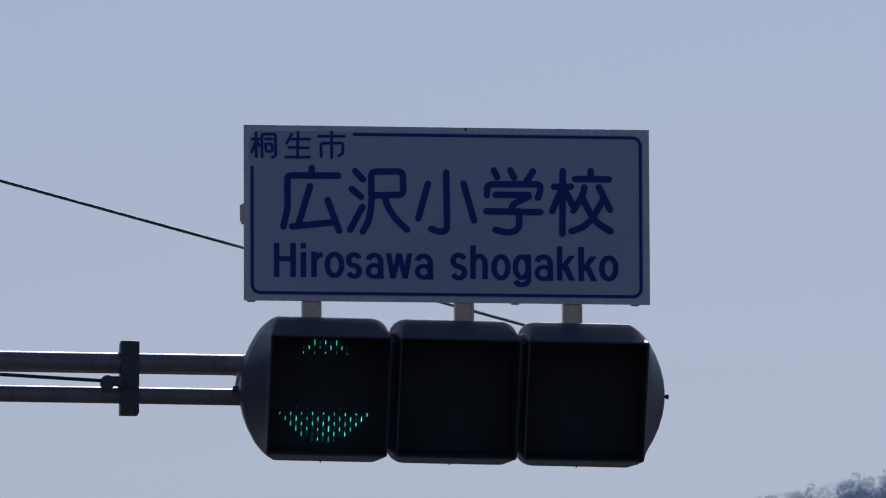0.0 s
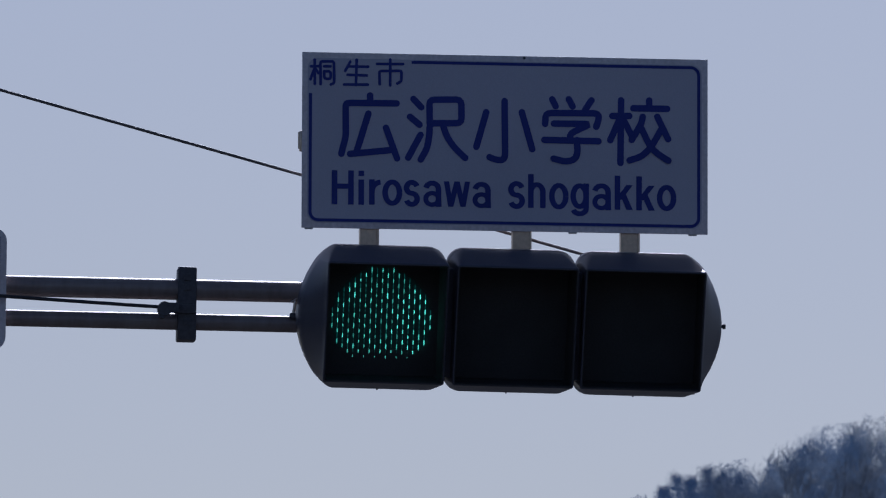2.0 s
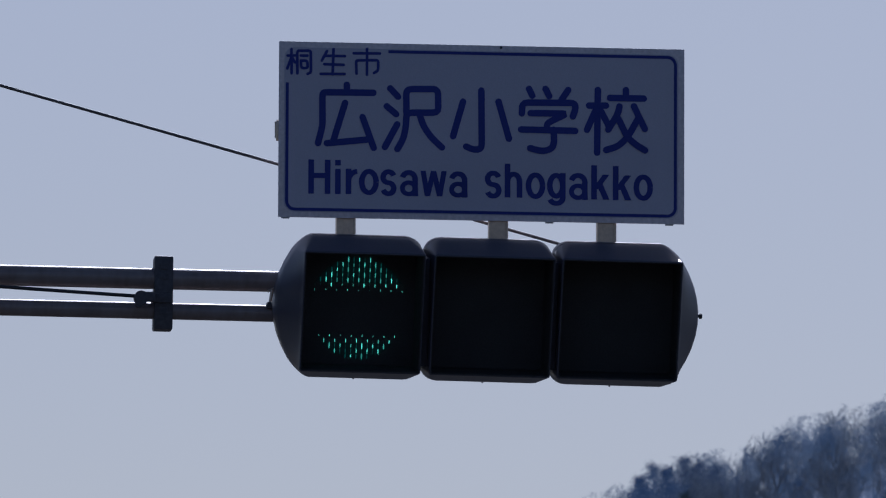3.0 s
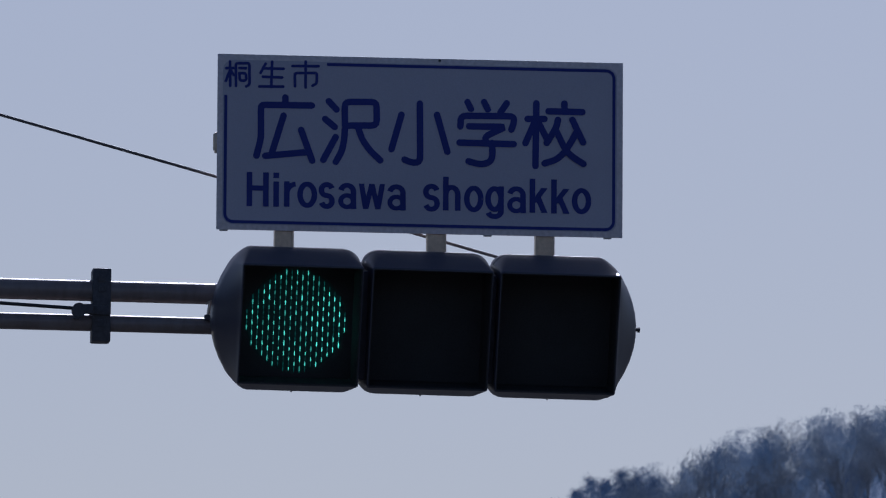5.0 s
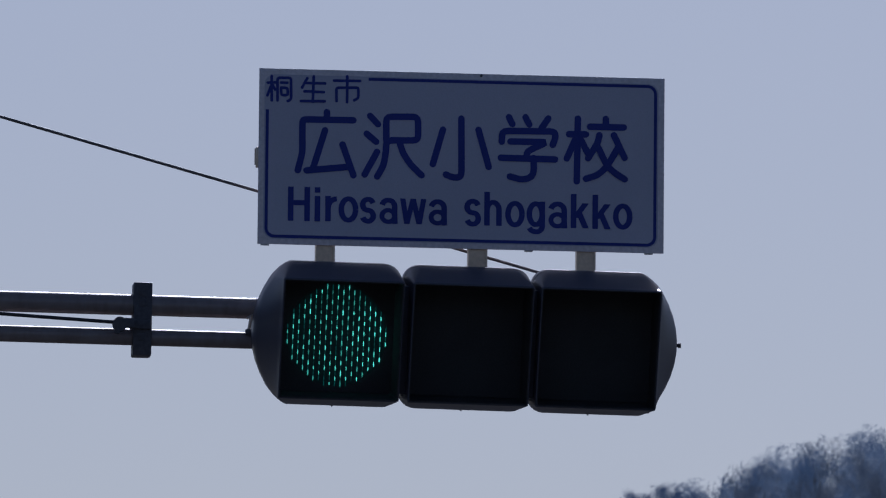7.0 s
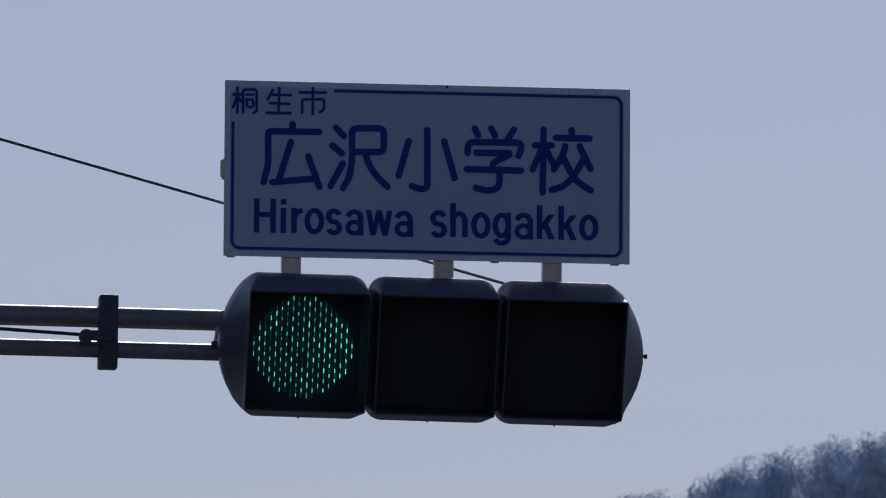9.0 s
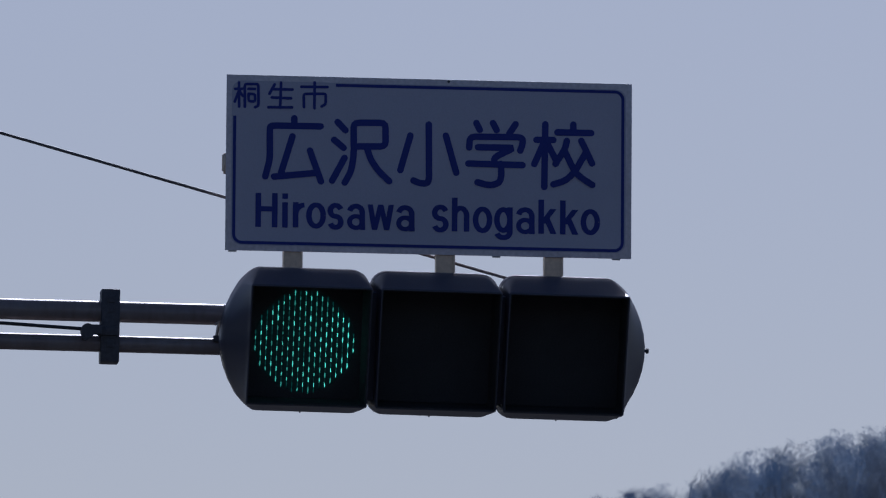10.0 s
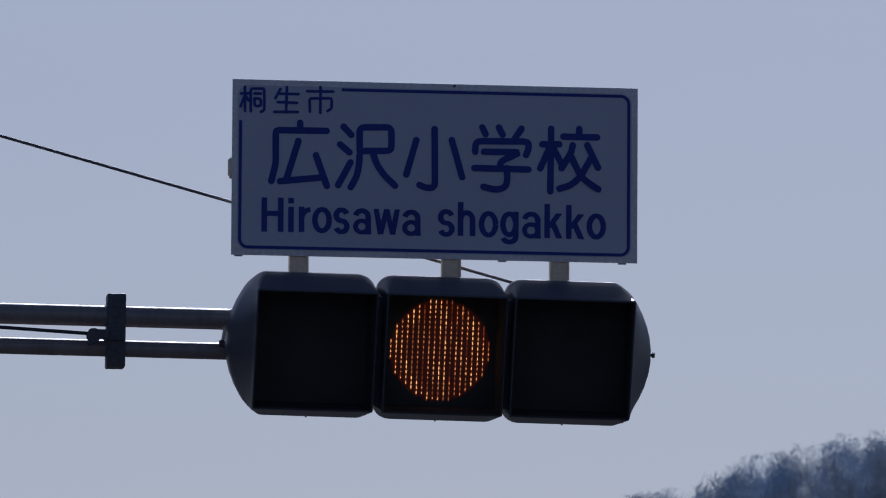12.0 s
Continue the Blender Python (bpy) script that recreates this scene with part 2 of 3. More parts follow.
def overhead_gantry():
    ob = thing("overhead_gantry", FRAME, "weathered brown-grey twin steel pipe arm holding the signal", "gantry")
    part("upper_pipe", tube(bmesh.new(), (-4.52, 0.15, 0.0885), (0.58, 0.15, 0.0885), 0.0308, None, 32), M_ARM, ob)
    part("lower_pipe", tube(bmesh.new(), (-4.52, 0.15, -0.0063), (0.50, 0.15, -0.0063), 0.0245, None, 32), M_ARM, ob)
    clamp = part("clamp", box(bmesh.new(), -0.9625, -0.9075, 0.114, 0.182, -0.064, 0.152, 0.005), M_CLAMP, ob, "dark square cast clamp across both pipes")
    for z in (0.122, 0.092, -0.010):
        part("pad", box(bmesh.new(), -0.946, -0.924, 0.1115, 0.1145, z - 0.011, z + 0.011, 0.001), M_CLAMP, clamp, "raised cast pad")
    part("clamp_bar", box(bmesh.new(), -0.975, -0.912, 0.104, 0.113, 0.013, 0.040, 0.003), M_CLAMP, clamp)
    # knuckle where the pipes enter the back of the signal
    for z, r in ((0.088, 0.036), (-0.007, 0.029)):
        part("flange", tube(bmesh.new(), (-0.600, 0.15, z), (-0.575, 0.15, z), r - 0.003, None, 28), M_CLAMP, ob)
    b = bmesh.new()
    tube(b, (-0.628, 0.130, 0.056), (-0.609, 0.130, 0.068), 0.0035, None, 8)
    tube(b, (-0.622, 0.130, 0.020), (-0.616, 0.130, 0.060), 0.0045, None, 8)
    tube(b, (-0.613, 0.134, 0.026), (-0.608, 0.134, 0.064), 0.003, None, 8)
    part("u_bolt", b, M_POST, ob, "bright zinc-plated bolt and strap")
    part("bolt_nut", box(bmesh.new(), -0.632, -0.608, 0.118, 0.140, 0.006, 0.024, 0.004), M_CLAMP, ob)
    part("stay_lug", box(bmesh.new(), 0.50, 0.545, 0.135, 0.165, 0.113, 0.165, 0.004), M_CLAMP, ob)


def stay_wire():
    ob = part("stay_wire", tube(bmesh.new(), (-4.53, 0.15, 1.4535), (0.522, 0.15, 0.1455), 0.0046, None, 12), M_WIRE, None, "thin dark stranded steel stay wire holding up the arm")
    ob.matrix_world = FRAME
    tagged(ob, category="wire")


def signal_cable():
    ob = thing("signal_cable", FRAME, "black cable strung along the arm to a loop fitting", "cable")
    rings = []
    for i in range(41):
        f = i / 40
        z = 0.027 + 0.057 * min(1, f * 3.5 / 0.95) - 0.018 * 4 * f * (1 - f) + 0.03 * max(0, f - 0.27)
        c = (-1.005 - 3.5 * f, 0.085 - 0.02 * min(1, f * 6) + 0.03 * max(0, f - 0.3), z)
        rings.append([(c[0], c[1] + 0.0054 * math.cos(math.pi * k / 5), c[2] + 0.0054 * math.sin(math.pi * k / 5)) for k in range(10)])
    b = loft(bmesh.new(), rings, True, True)
    part("cable", b, M_CABLE, ob)
    b = bmesh.new()
    tube(b, (-1.004, 0.072, 0.022), (-1.004, 0.098, 0.022), 0.021, None, 20)
    tube(b, (-1.010, 0.075, 0.004), (-1.010, 0.1, 0.004), 0.010, None, 14)
    part("thimble", b, M_CLAMP, ob, "dark round cable thimble")
    part("thimble_strap", box(bmesh.new(), -1.004, -0.962, 0.078, 0.094, 0.013, 0.041, 0.003), M_CLAMP, ob)


signal_pole()
overhead_gantry()
stay_wire()
signal_cable()


# ---- traffic signal ----
TILT = 12.5
PITCH, HOOD, FACE = 0.379, 0.20, -0.030
LENS_R = 0.1485


def traffic_signal():
    ob = thing("traffic_signal", FRAME @ pose(0, 0, -0.0022, 0, 0.33) @ pose(0, 0, 0, TILT), "slate-grey horizontal three-lamp signal with deep square visors", "traffic light")
    for n, bulge in ((-1, -1), (0, 0), (1, 1)):
        cx = n * PITCH
        b = bmesh.new()
        loft(b, [rounded(0.188, 0.209, 0.05, 0.0, cx, 0, bulge), rounded(0.1885, 0.2095, 0.05, 0.012, cx, 0, bulge), rounded(0.187, 0.208, 0.05, 0.055, cx, 0, bulge),
                 rounded(0.165, 0.186, 0.05, 0.085, cx, 0, 0)], False, True, True)
        part("housing", b, M_HOUSING, ob)
        b = bmesh.new()
        vx = cx - 0.005 * n * (n + 1) / 2
        slant = lambda loop: [(x, y + 0.0185 * (1 - z / 0.1735), z) for x, y, z in loop]   # the lower lip stands back
        root, lip = rounded(0.186, 0.206, 0.046, -0.030, cx, 0, bulge), slant(rounded(0.1775, 0.1785, 0.007, -HOOD + 0.012, vx))
        loft(b, [rounded(0.1875, 0.2085, 0.05, 0.001, cx, 0, bulge), root, *blend(root, lip, 8), lip, slant(rounded(0.1768, 0.1772, 0.0065, -HOOD + 0.003, vx)),
                 slant(rounded(0.1757, 0.1758, 0.006, -HOOD + 0.0006, vx)), slant(rounded(0.1735, 0.1735, 0.005, -HOOD, vx))])
        visor = part("visor", b, M_HOUSING, ob, "", 62)
        b = bmesh.new()
        loft(b, [slant(rounded(0.1735, 0.1735, 0.005, -HOOD, vx)), slant(rounded(0.1705, 0.1705, 0.004, -HOOD + 0.001, vx)), rounded(0.166, 0.166, 0.012, FACE + 0.002, cx)])
        part("visor_lining", b, M_BLACK, visor, "matt black inside of the visor")
        b = bmesh.new()
        box(b, cx - 0.1655, cx + 0.1655, FACE, FACE + 0.028, -0.1655, 0.1655)
        part("lens", b, M_LENS, ob, "dark smoked lamp front", smooth=0)
        part("drain_nipple", tube(bmesh.new(), (vx - 0.004, -0.02, -0.200), (vx - 0.004, -0.02, -0.2100), 0.0035, 0.0025, 8), M_CLAMP, ob)
        latch = part("latch", box(bmesh.new(), cx + 0.160, cx + 0.174, -0.006, 0.006, -0.200, -0.188, 0.002), M_HOUSING, ob)
        part("latch_screw", tube(bmesh.new(), (cx + 0.173, 0.0, -0.194), (cx + 0.1765, 0.0, -0.194), 0.0035, None, 8), M_CLAMP, latch)
    for x in (-PITCH / 2, PITCH / 2):
        part("joint_strip", box(bmesh.new(), x - 0.012, x + 0.012, -0.115, 0.05, -0.158, 0.158, 0.003), M_HOUSING, ob)
    b = bmesh.new()
    tube(b, (0.615, 0.02, 0.001), (0.634, 0.02, 0.001), 0.005, None, 10)
    tube(b, (0.632, 0.02, 0.001), (0.640, 0.02, 0.001), 0.008, None, 8)
    part("end_bolt", b, M_CLAMP, ob)
    b = bmesh.new()
    tube(b, (-0.60, 0.03, 0.0), (-0.60, 0.03, -0.012), 0.01, None, 8)
    part("drain_plug", b, M_CLAMP, ob)
    # brackets from the back of the housing to the two pipes
    for x in (-0.42, 0.36):
        b = bmesh.new()
        box(b, x - 0.03, x + 0.03, 0.07, 0.135, -0.09, 0.06, 0.004)
        part("bracket", b, M_CLAMP, ob)
    return ob


def chip(bm, x, z, w, h, d, mat):
    """One lens-shaped point of light, standing d proud."""
    ring = [bm.verts.new((x + w * a, 0.0, z + h * c)) for a, c in ((0, 1), (-0.75, 0.55), (-1, 0), (-0.75, -0.55), (0, -1), (0.75, -0.55), (1, 0), (0.75, 0.55))]
    top = bm.verts.new((x, -d, z))
    for i in range(8):
        bm.faces.new((ring[i], ring[(i + 1) % 8], top)).material_index = mat


def led_rows(signal, cx, name, mats, amber):
    """Horizontal rows of light points of one lamp; returns (row, height from 0 to 1)."""
    rng = random.Random(5 if amber else 3)
    rows, count, columns = [], 20, 19
    step, pitch = 2 * LENS_R / count, 2 * LENS_R / (columns - 0.4)
    gain = [rng.uniform(0.35, 1.0) for _ in range(columns)]
    for j in range(count):
        z = -LENS_R + step * (j + 0.5)
        b = bmesh.new()
        rim = [(0.99 * math.sqrt(max(LENS_R ** 2 - (z + dz) ** 2, 1e-6)), dz) for dz in (-step / 2, 0.0, step / 2)]
        bar = [b.verts.new((-x, -0.0005, dz)) for x, dz in rim] + [b.verts.new((x, -0.0005, dz)) for x, dz in rim[::-1]]
        b.faces.new(bar).material_index = 2
        for i in range(columns):
            x = pitch * (i - (columns - 1) / 2)
            if x * x + z * z > (LENS_R - 0.002) ** 2:
                continue
            chip(b, x, 0, 0.0026 if amber else 0.0016, step * 0.62, 0.0040, 1)
            wave = math.sin(i * 2.1 + 0.9 * math.sin(i)) + math.sin(j * (0.55 if amber else 1.0) + i * 1.3)
            if amber:
                size = 0.46 + 0.44 * gain[i] + 0.17 * wave
                if size > 0.50:
                    chip(b, x, rng.uniform(-0.001, 0.001), 0.0013 * size + 0.0005, step * 0.48 * min(size, 1.0), 0.0085, 0)
            elif (i + j) % 2 == 0 and rng.random() > 0.04:
                size = 0.62 + 0.36 * gain[i] + 0.09 * wave
                dz = rng.uniform(-0.0006, 0.0006)
                chip(b, x, dz, 0.0038 * size, step * 0.80 * size, 0.0030, 1)
                chip(b, x, dz, 0.0014 * size + 0.0003, step * 0.66 * size, 0.0090, 0)
        row = part(name, b, mats, signal, "", 0)
        row.matrix_basis = pose(cx, FACE, z)
        rows.append((row, (j + 0.5) / count, z))
    return rows


SIGNAL = traffic_signal()
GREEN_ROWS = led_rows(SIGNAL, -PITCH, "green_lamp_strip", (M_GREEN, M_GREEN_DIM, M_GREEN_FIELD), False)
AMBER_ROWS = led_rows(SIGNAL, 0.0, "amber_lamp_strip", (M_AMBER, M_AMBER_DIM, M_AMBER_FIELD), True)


# ---- intersection name sign ----
GLYPHS = {
    "kiri": [[(36, 497), (37, 425)], [(25, 477), (47, 478)], [(35, 469), (24, 439)], [(39, 470), (47, 457)], [(54, 425), (53, 492), (93, 493), (94, 429), (84, 424)], [(64, 478), (83, 478)], [(64, 463), (83, 463), (84, 441), (65, 441), (64, 463)]],
    "sei": [[(141, 493), (126, 465)], [(133, 479), (194, 479)], [(160, 499), (158, 424)], [(133, 454), (190, 453)], [(123, 425), (193, 426)]],
    "shi": [[(259, 502), (259, 491)], [(220, 488), (297, 489)], [(259, 485), (259, 425)], [(228, 428), (227, 467), (292, 469), (292, 438), (280, 431)]],
    "hiro": [[(200, 394), (200, 374)], [(278, 372), (132, 371), (128, 364), (129, 272), (116, 220)], [(195, 340), (160, 224)], [(142, 220), (260, 233)], [(247, 299), (280, 209)]],
    "sawa": [[(328, 386), (351, 362)], [(318, 333), (346, 310)], [(349, 280), (313, 212)], [(376, 315), (375, 385), (469, 387), (470, 317), (376, 315), (375, 278), (368, 239), (350, 207)], [(414, 313), (426, 277), (449, 244), (481, 214)]],
    "ko": [[(543, 351), (514, 248)], [(597, 385), (599, 220), (592, 210), (572, 210), (553, 218)], [(648, 353), (679, 244)]],
    "gaku": [[(738, 393), (748, 373)], [(787, 394), (798, 373)], [(854, 392), (835, 363)], [(717, 320), (719, 352), (874, 354), (876, 336), (868, 314)], [(743, 321), (852, 322), (792, 293), (791, 274)], [(715, 272), (875, 271)], [(811, 273), (813, 236), (806, 216), (778, 208), (742, 217)]],
    "kou": [[(942, 394), (940, 208)], [(916, 347), (966, 348)], [(936, 335), (910, 275)], [(950, 334), (973, 290)], [(1025, 395), (1025, 377)], [(978, 371), (1078, 371)], [(1006, 346), (1001, 323), (973, 277)], [(1049, 347), (1081, 281)], [(1061, 310), (1029, 253), (1001, 227), (967, 216)], [(1002, 311), (1029, 256), (1052, 235), (1082, 217)]],
}

SIGN_W, SIGN_H = 1.199, 0.520


LETTERS = [('H', 88, 153, 70, 171), ('i', 167, 183, 70, 171), ('r', 198, 233, 71, 146), ('o', 237, 296, 69, 146), ('s', 300, 348, 67, 146), ('a', 357, 411, 68, 145), ('w', 418, 496, 69, 144), ('a', 502, 557, 67, 144), ('s', 608, 658, 66, 148), ('h', 667, 719, 70, 170), ('o', 729, 787, 67, 145), ('g', 792, 847, 48, 145), ('a', 856, 912, 67, 146), ('k', 923, 977, 69, 170), ('k', 987, 1042, 68, 169), ('o', 1048, 1106, 68, 145)]


def letter(char, x0, x1, z0, z1, parent):
    """One heavy sans-serif letter cut from sheeting, in its place on the board (millimetres)."""
    b, r, cx, h, w = bmesh.new(), 8.3, (x0 + x1) / 2, z1 - z0, x1 - x0
    left, right, depth = x0 + r, x1 - r, [-0.0022]

    def ring(mx, mz, rx, rz, a0, a1):
        n = max(4, int(abs(a1 - a0) / 12))
        return [(mx + rx * math.cos(radians(a0 + (a1 - a0) * i / n)), mz + rz * math.sin(radians(a0 + (a1 - a0) * i / n))) for i in range(n + 1)]

    def bend(pts, half=r):
        depth[0] -= 0.0002
        sides = []
        for i, p in enumerate(pts):
            d = (Vector(pts[min(i + 1, len(pts) - 1)]) - Vector(pts[max(i - 1, 0)])).normalized()
            k = half * (0.86 + 0.14 * abs(d.y))   # level strokes are a little thinner
            sides.append([b.verts.new(((p[0] + e * d.y * k) / 1000, depth[0], (p[1] - e * d.x * k) / 1000)) for e in (-1, 1)])
        for p, q in zip(sides, sides[1:]):
            b.faces.new((p[0], p[1], q[1], q[0]))

    def slab(xa, za, xb, zb, half=r):
        # a straight stroke with level ends
        depth[0] -= 0.0002
        b.faces.new([b.verts.new((x / 1000, depth[0], z / 1000)) for x, z in ((xa - half, za), (xa + half, za), (xb + half, zb), (xb - half, zb))])

    if char == "H":
        slab(left, z0, left, z1), slab(right, z0, right, z1)
        slab(cx, z0 + 0.46 * h, cx, z0 + 0.61 * h, w / 2 - r)
    elif char == "i":
        slab(cx, z0, cx, z0 + 0.74 * h), slab(cx, z1 - 0.16 * h, cx, z1)
    elif char == "r":
        slab(left, z0, left, z1)
        bend(ring(x1, z0 + 0.52 * h, w - r, 0.48 * h - 8, 180, 92))
    elif char == "o":
        bend(ring(cx, (z0 + z1) / 2, w / 2 - r, h / 2 - 7, 0, 360))
    elif char == "s":
        a, rx = (h - 14) / 4, w / 2 - r
        bend(ring(cx, z1 - 7 - a, rx, a, 18, 255) + ring(cx, z0 + 7 + a, rx, a, 75, -162))
    elif char == "a":
        bend(ring((left + right) / 2, z1 - 7 - 0.24 * h, (right - left) / 2, 0.24 * h, 168, 0) + [(right, z0 + 0.3 * h), (right + 1, z0)])
        bend(ring((left + right) / 2, z0 + 0.30 * h, (right - left) / 2, 0.30 * h - 6, 0, 360), 7.4)
    elif char == "w":
        q = 0.27 * w
        for xa, xb in ((x0 + 8, x0 + q), (cx, x0 + q), (cx, x1 - q), (x1 - 8, x1 - q)):
            slab(xa, z1, xb, z0, 7.8)
    elif char == "k":
        slab(left, z0, left, z1)
        slab(left + 4, z0 + 0.30 * h, x1 - 10, z0 + 0.73 * h, 9.5), slab(x0 + 0.44 * w, z0 + 0.47 * h, x1 - 9.5, z0, 9.2)
    elif char == "h":
        slab(left, z0, left, z1)
        bend(ring((left + right) / 2, z0 + 0.76 * h - 7 - 0.22 * h, (right - left) / 2, 0.22 * h, 180, 0) + [(right, z0)])
    elif char == "g":
        base = z0 + 0.22 * h
        bend(ring((left + right) / 2, (base + z1) / 2, (right - left) / 2, (z1 - base) / 2 - 7, 0, 360))
        bend([(right, z1), (right, base)] + ring((left + right) / 2, z0 + 7 + 0.16 * h, (right - left) / 2, 0.16 * h, 0, -165))
    part("letter", b, M_BLUE, parent, "", 0)


def name_sign():
    ob = thing("intersection_sign", FRAME @ pose(-0.0107, 0.07, 0.533, 0, -0.33, 0) @ pose(-0.597, 0, -SIGN_H / 2), "white sign board with dark blue Japanese place name and border", "road sign")
    b = bmesh.new()
    box(b, 0, SIGN_W, 0, 0.004, 0, SIGN_H, 0.001)
    panel = part("panel", b, M_MARGIN, ob, "pale weathered edge of the board")
    b = bmesh.new()
    loop = rounded(0.5825, 0.2430, 0.030, -0.0010, 0.5985, 0.2595, steps=9)
    b.faces.new([b.verts.new(p) for p in loop])
    part("sheeting", b, M_SHEET, panel, "white reflective face")
    # border: open at the upper left where the city's name stands
    r, xl, xr, zb, zt = 0.024, 0.0245, 1.1720, 0.0235, 0.4950
    arc = lambda cx, cz, a: [(cx + r * math.cos(radians(a + s)), cz + r * math.sin(radians(a + s))) for s in range(0, 91, 10)]
    line = [(0.322, zt)] + arc(xr - r, zt - r, 0)[::-1] + arc(xr - r, zb + r, 270)[::-1] + arc(xl + r, zb + r, 180)[::-1] + [(xl, 0.398)]
    b = bmesh.new()
    h = 0.0046
    L, R = [], []
    for i, p in enumerate(line):
        a, c = Vector(line[max(i - 1, 0)]), Vector(line[min(i + 1, len(line) - 1)])
        d = (c - a).normalized()
        L.append(b.verts.new((p[0] - d.y * h, -0.0020, p[1] + d.x * h)))
        R.append(b.verts.new((p[0] + d.y * h, -0.0020, p[1] - d.x * h)))
    for i in range(len(line) - 1):
        b.faces.new((L[i], R[i], R[i + 1], L[i + 1]))
    part("border_line", b, M_BLUE, panel, "dark blue border line", 0)
    for key, strokes in GLYPHS.items():
        small = key in ("kiri", "sei", "shi")
        b = bmesh.new()
        for n, s in enumerate(strokes):
            ribbon(b, [(x / 1000, z / 1000) for x, z in s], 0.0042 if small else 0.0098, 0.0019 + 0.0002 * n)
        part("character", b, M_BLUE, panel, "", 0)
    for row in LETTERS:
        letter(*row, panel)
    # folded rim and stiffeners behind, small clips below and above
    for z in (0.10, 0.42):
        part("stiffener", box(bmesh.new(), 0.004, SIGN_W - 0.004, 0.004, 0.012, z - 0.02, z + 0.02, 0.002), M_ALU, ob)
    for x in (0.022, 0.80, 1.155):
        part("clip", box(bmesh.new(), x - 0.012, x + 0.012, 0.001, 0.011, -0.0035, 0.010, 0.001), M_ALU, ob)
    part("rivet", tube(bmesh.new(), (0.655, -0.004, 0.514), (0.655, 0.002, 0.514), 0.004, None, 10), M_CLAMP, ob)
    b = bmesh.new()
    box(b, -0.006, 0.008, 0.006, 0.03, 0.228, 0.288, 0.004)
    tube(b, (-0.004, 0.018, 0.236), (-0.004, 0.018, 0.284), 0.006, None, 12)
    part("side_clamp", b, M_POST, ob, "bare metal hinge clamp on the edge")
    for x in (0.2005, 0.6503, 0.9704):
        b = bmesh.new()
        box(b, x - 0.0275, x + 0.0275, 0.012, 0.048, -0.20, 0.49, 0.004)
        box(b, x + 0.0215, x + 0.0290, 0.009, 0.05, -0.20, 0.49, 0.002)
        part("post", b, M_POST, ob, "galvanised channel post")


name_sign()


# ---- small plate on the arm ----
def small_plate():
    ob = thing("plate_sign", FRAME @ pose(-1.7418, 0.095, 0.0715), "small pale plate with dark blue border fixed to the arm", "road sign")
    b = bmesh.new()
    loft(b, [rounded(0.275, 0.1775, 0.036, 0.0), rounded(0.275, 0.1775, 0.036, 0.012)], True, True, True)
    plate = part("plate", b, M_MARGIN, ob)
    part("border_line", loft(bmesh.new(), [rounded(0.255, 0.1605, 0.010, -0.0015), rounded(0.239, 0.1495, 0.006, -0.0015)]), M_BLUE, plate, "dark blue border line")
    for z in (0.023, -0.072):
        for x in (-0.18, 0.18):
            part("band", box(bmesh.new(), x - 0.012, x + 0.012, 0.011, 0.09, z - 0.035, z + 0.035, 0.003), M_ALU, ob)


small_plate()


# ---- trees on the ridge ----
def branch_mesh(name, pieces, material, parent, sides=3):
    """One mesh of tapered prisms from (start, end, radius, end radius)."""
    A = np.array([p[0] for p in pieces]); B = np.array([p[1] for p in pieces])
    ra = np.array([p[2] for p in pieces]); rb = np.array([p[3] for p in pieces])
    d = B - A
    d /= np.maximum(np.linalg.norm(d, axis=1, keepdims=True), 1e-6)
    ref = np.where(np.abs(d[:, 2:3]) > 0.9, np.array([[1.0, 0, 0]]), np.array([[0, 0, 1.0]]))
    u = np.cross(d, ref)
    u /= np.linalg.norm(u, axis=1, keepdims=True)
    w = np.cross(d, u)
    verts = np.empty((len(A), 2 * sides, 3))
    for i in range(sides):
        a = 2 * math.pi * i / sides
        o = math.cos(a) * u + math.sin(a) * w
        verts[:, i] = A + o * ra[:, None]
        verts[:, sides + i] = B + o * rb[:, None]
    faces = []
    for k in range(len(A)):
        s = k * 2 * sides
        faces += [(s + i, s + (i + 1) % sides, s + sides + (i + 1) % sides, s + sides + i) for i in range(sides)]
    me = bpy.data.meshes.new(name)
    me.from_pydata(verts.reshape(-1, 3).tolist(), [], faces)
    me.materials.append(material)
    ob = new(name, me)
    ob.parent = parent
    return ob


def grow(rng, start, way, length, radius, level, wood, twigs, levels):
    p, d = np.array(start), np.array(way)
    steps = (4, 4, 3, 3, 1)[level]
    kids = []
    for i in range(steps):
        d = d + np.array([rng.gauss(0, 0.11), rng.gauss(0, 0.11), (0.07, 0.07, 0.06, 0.04, 0.02)[level] + rng.gauss(0, (0.06, 0.06, 0.07, 0.1, 0.14)[level])])
        d /= np.linalg.norm(d)
        q = p + d * length / steps
        r0, r1 = radius * (1 - 0.6 * i / steps), radius * (1 - 0.6 * (i + 1) / steps)
        (wood if level < 3 else twigs).append((p, q, r0, r1))
        if i > 0 or level > 1:
            kids.append((q, d.copy(), r1))
        p = q
    if level >= levels:
        return
    for q, dd, r in kids:
        for _ in range((3, 3, 3, 3)[level]):
            a, tilt = rng.uniform(0, 2 * math.pi), rng.uniform(0.35, 0.9) if level < 2 else rng.uniform(0.4, 1.1)
            side = np.cross(dd, (math.cos(a), math.sin(a), 0.3))
            side /= max(np.linalg.norm(side), 1e-6)
            w = dd * math.cos(tilt) + side * math.sin(tilt)
            grow(rng, q, w / np.linalg.norm(w), length * (rng.uniform(0.45, 0.66) if level < 2 else rng.uniform(0.36, 0.55)), r * 0.62, level + 1, wood, twigs, levels)


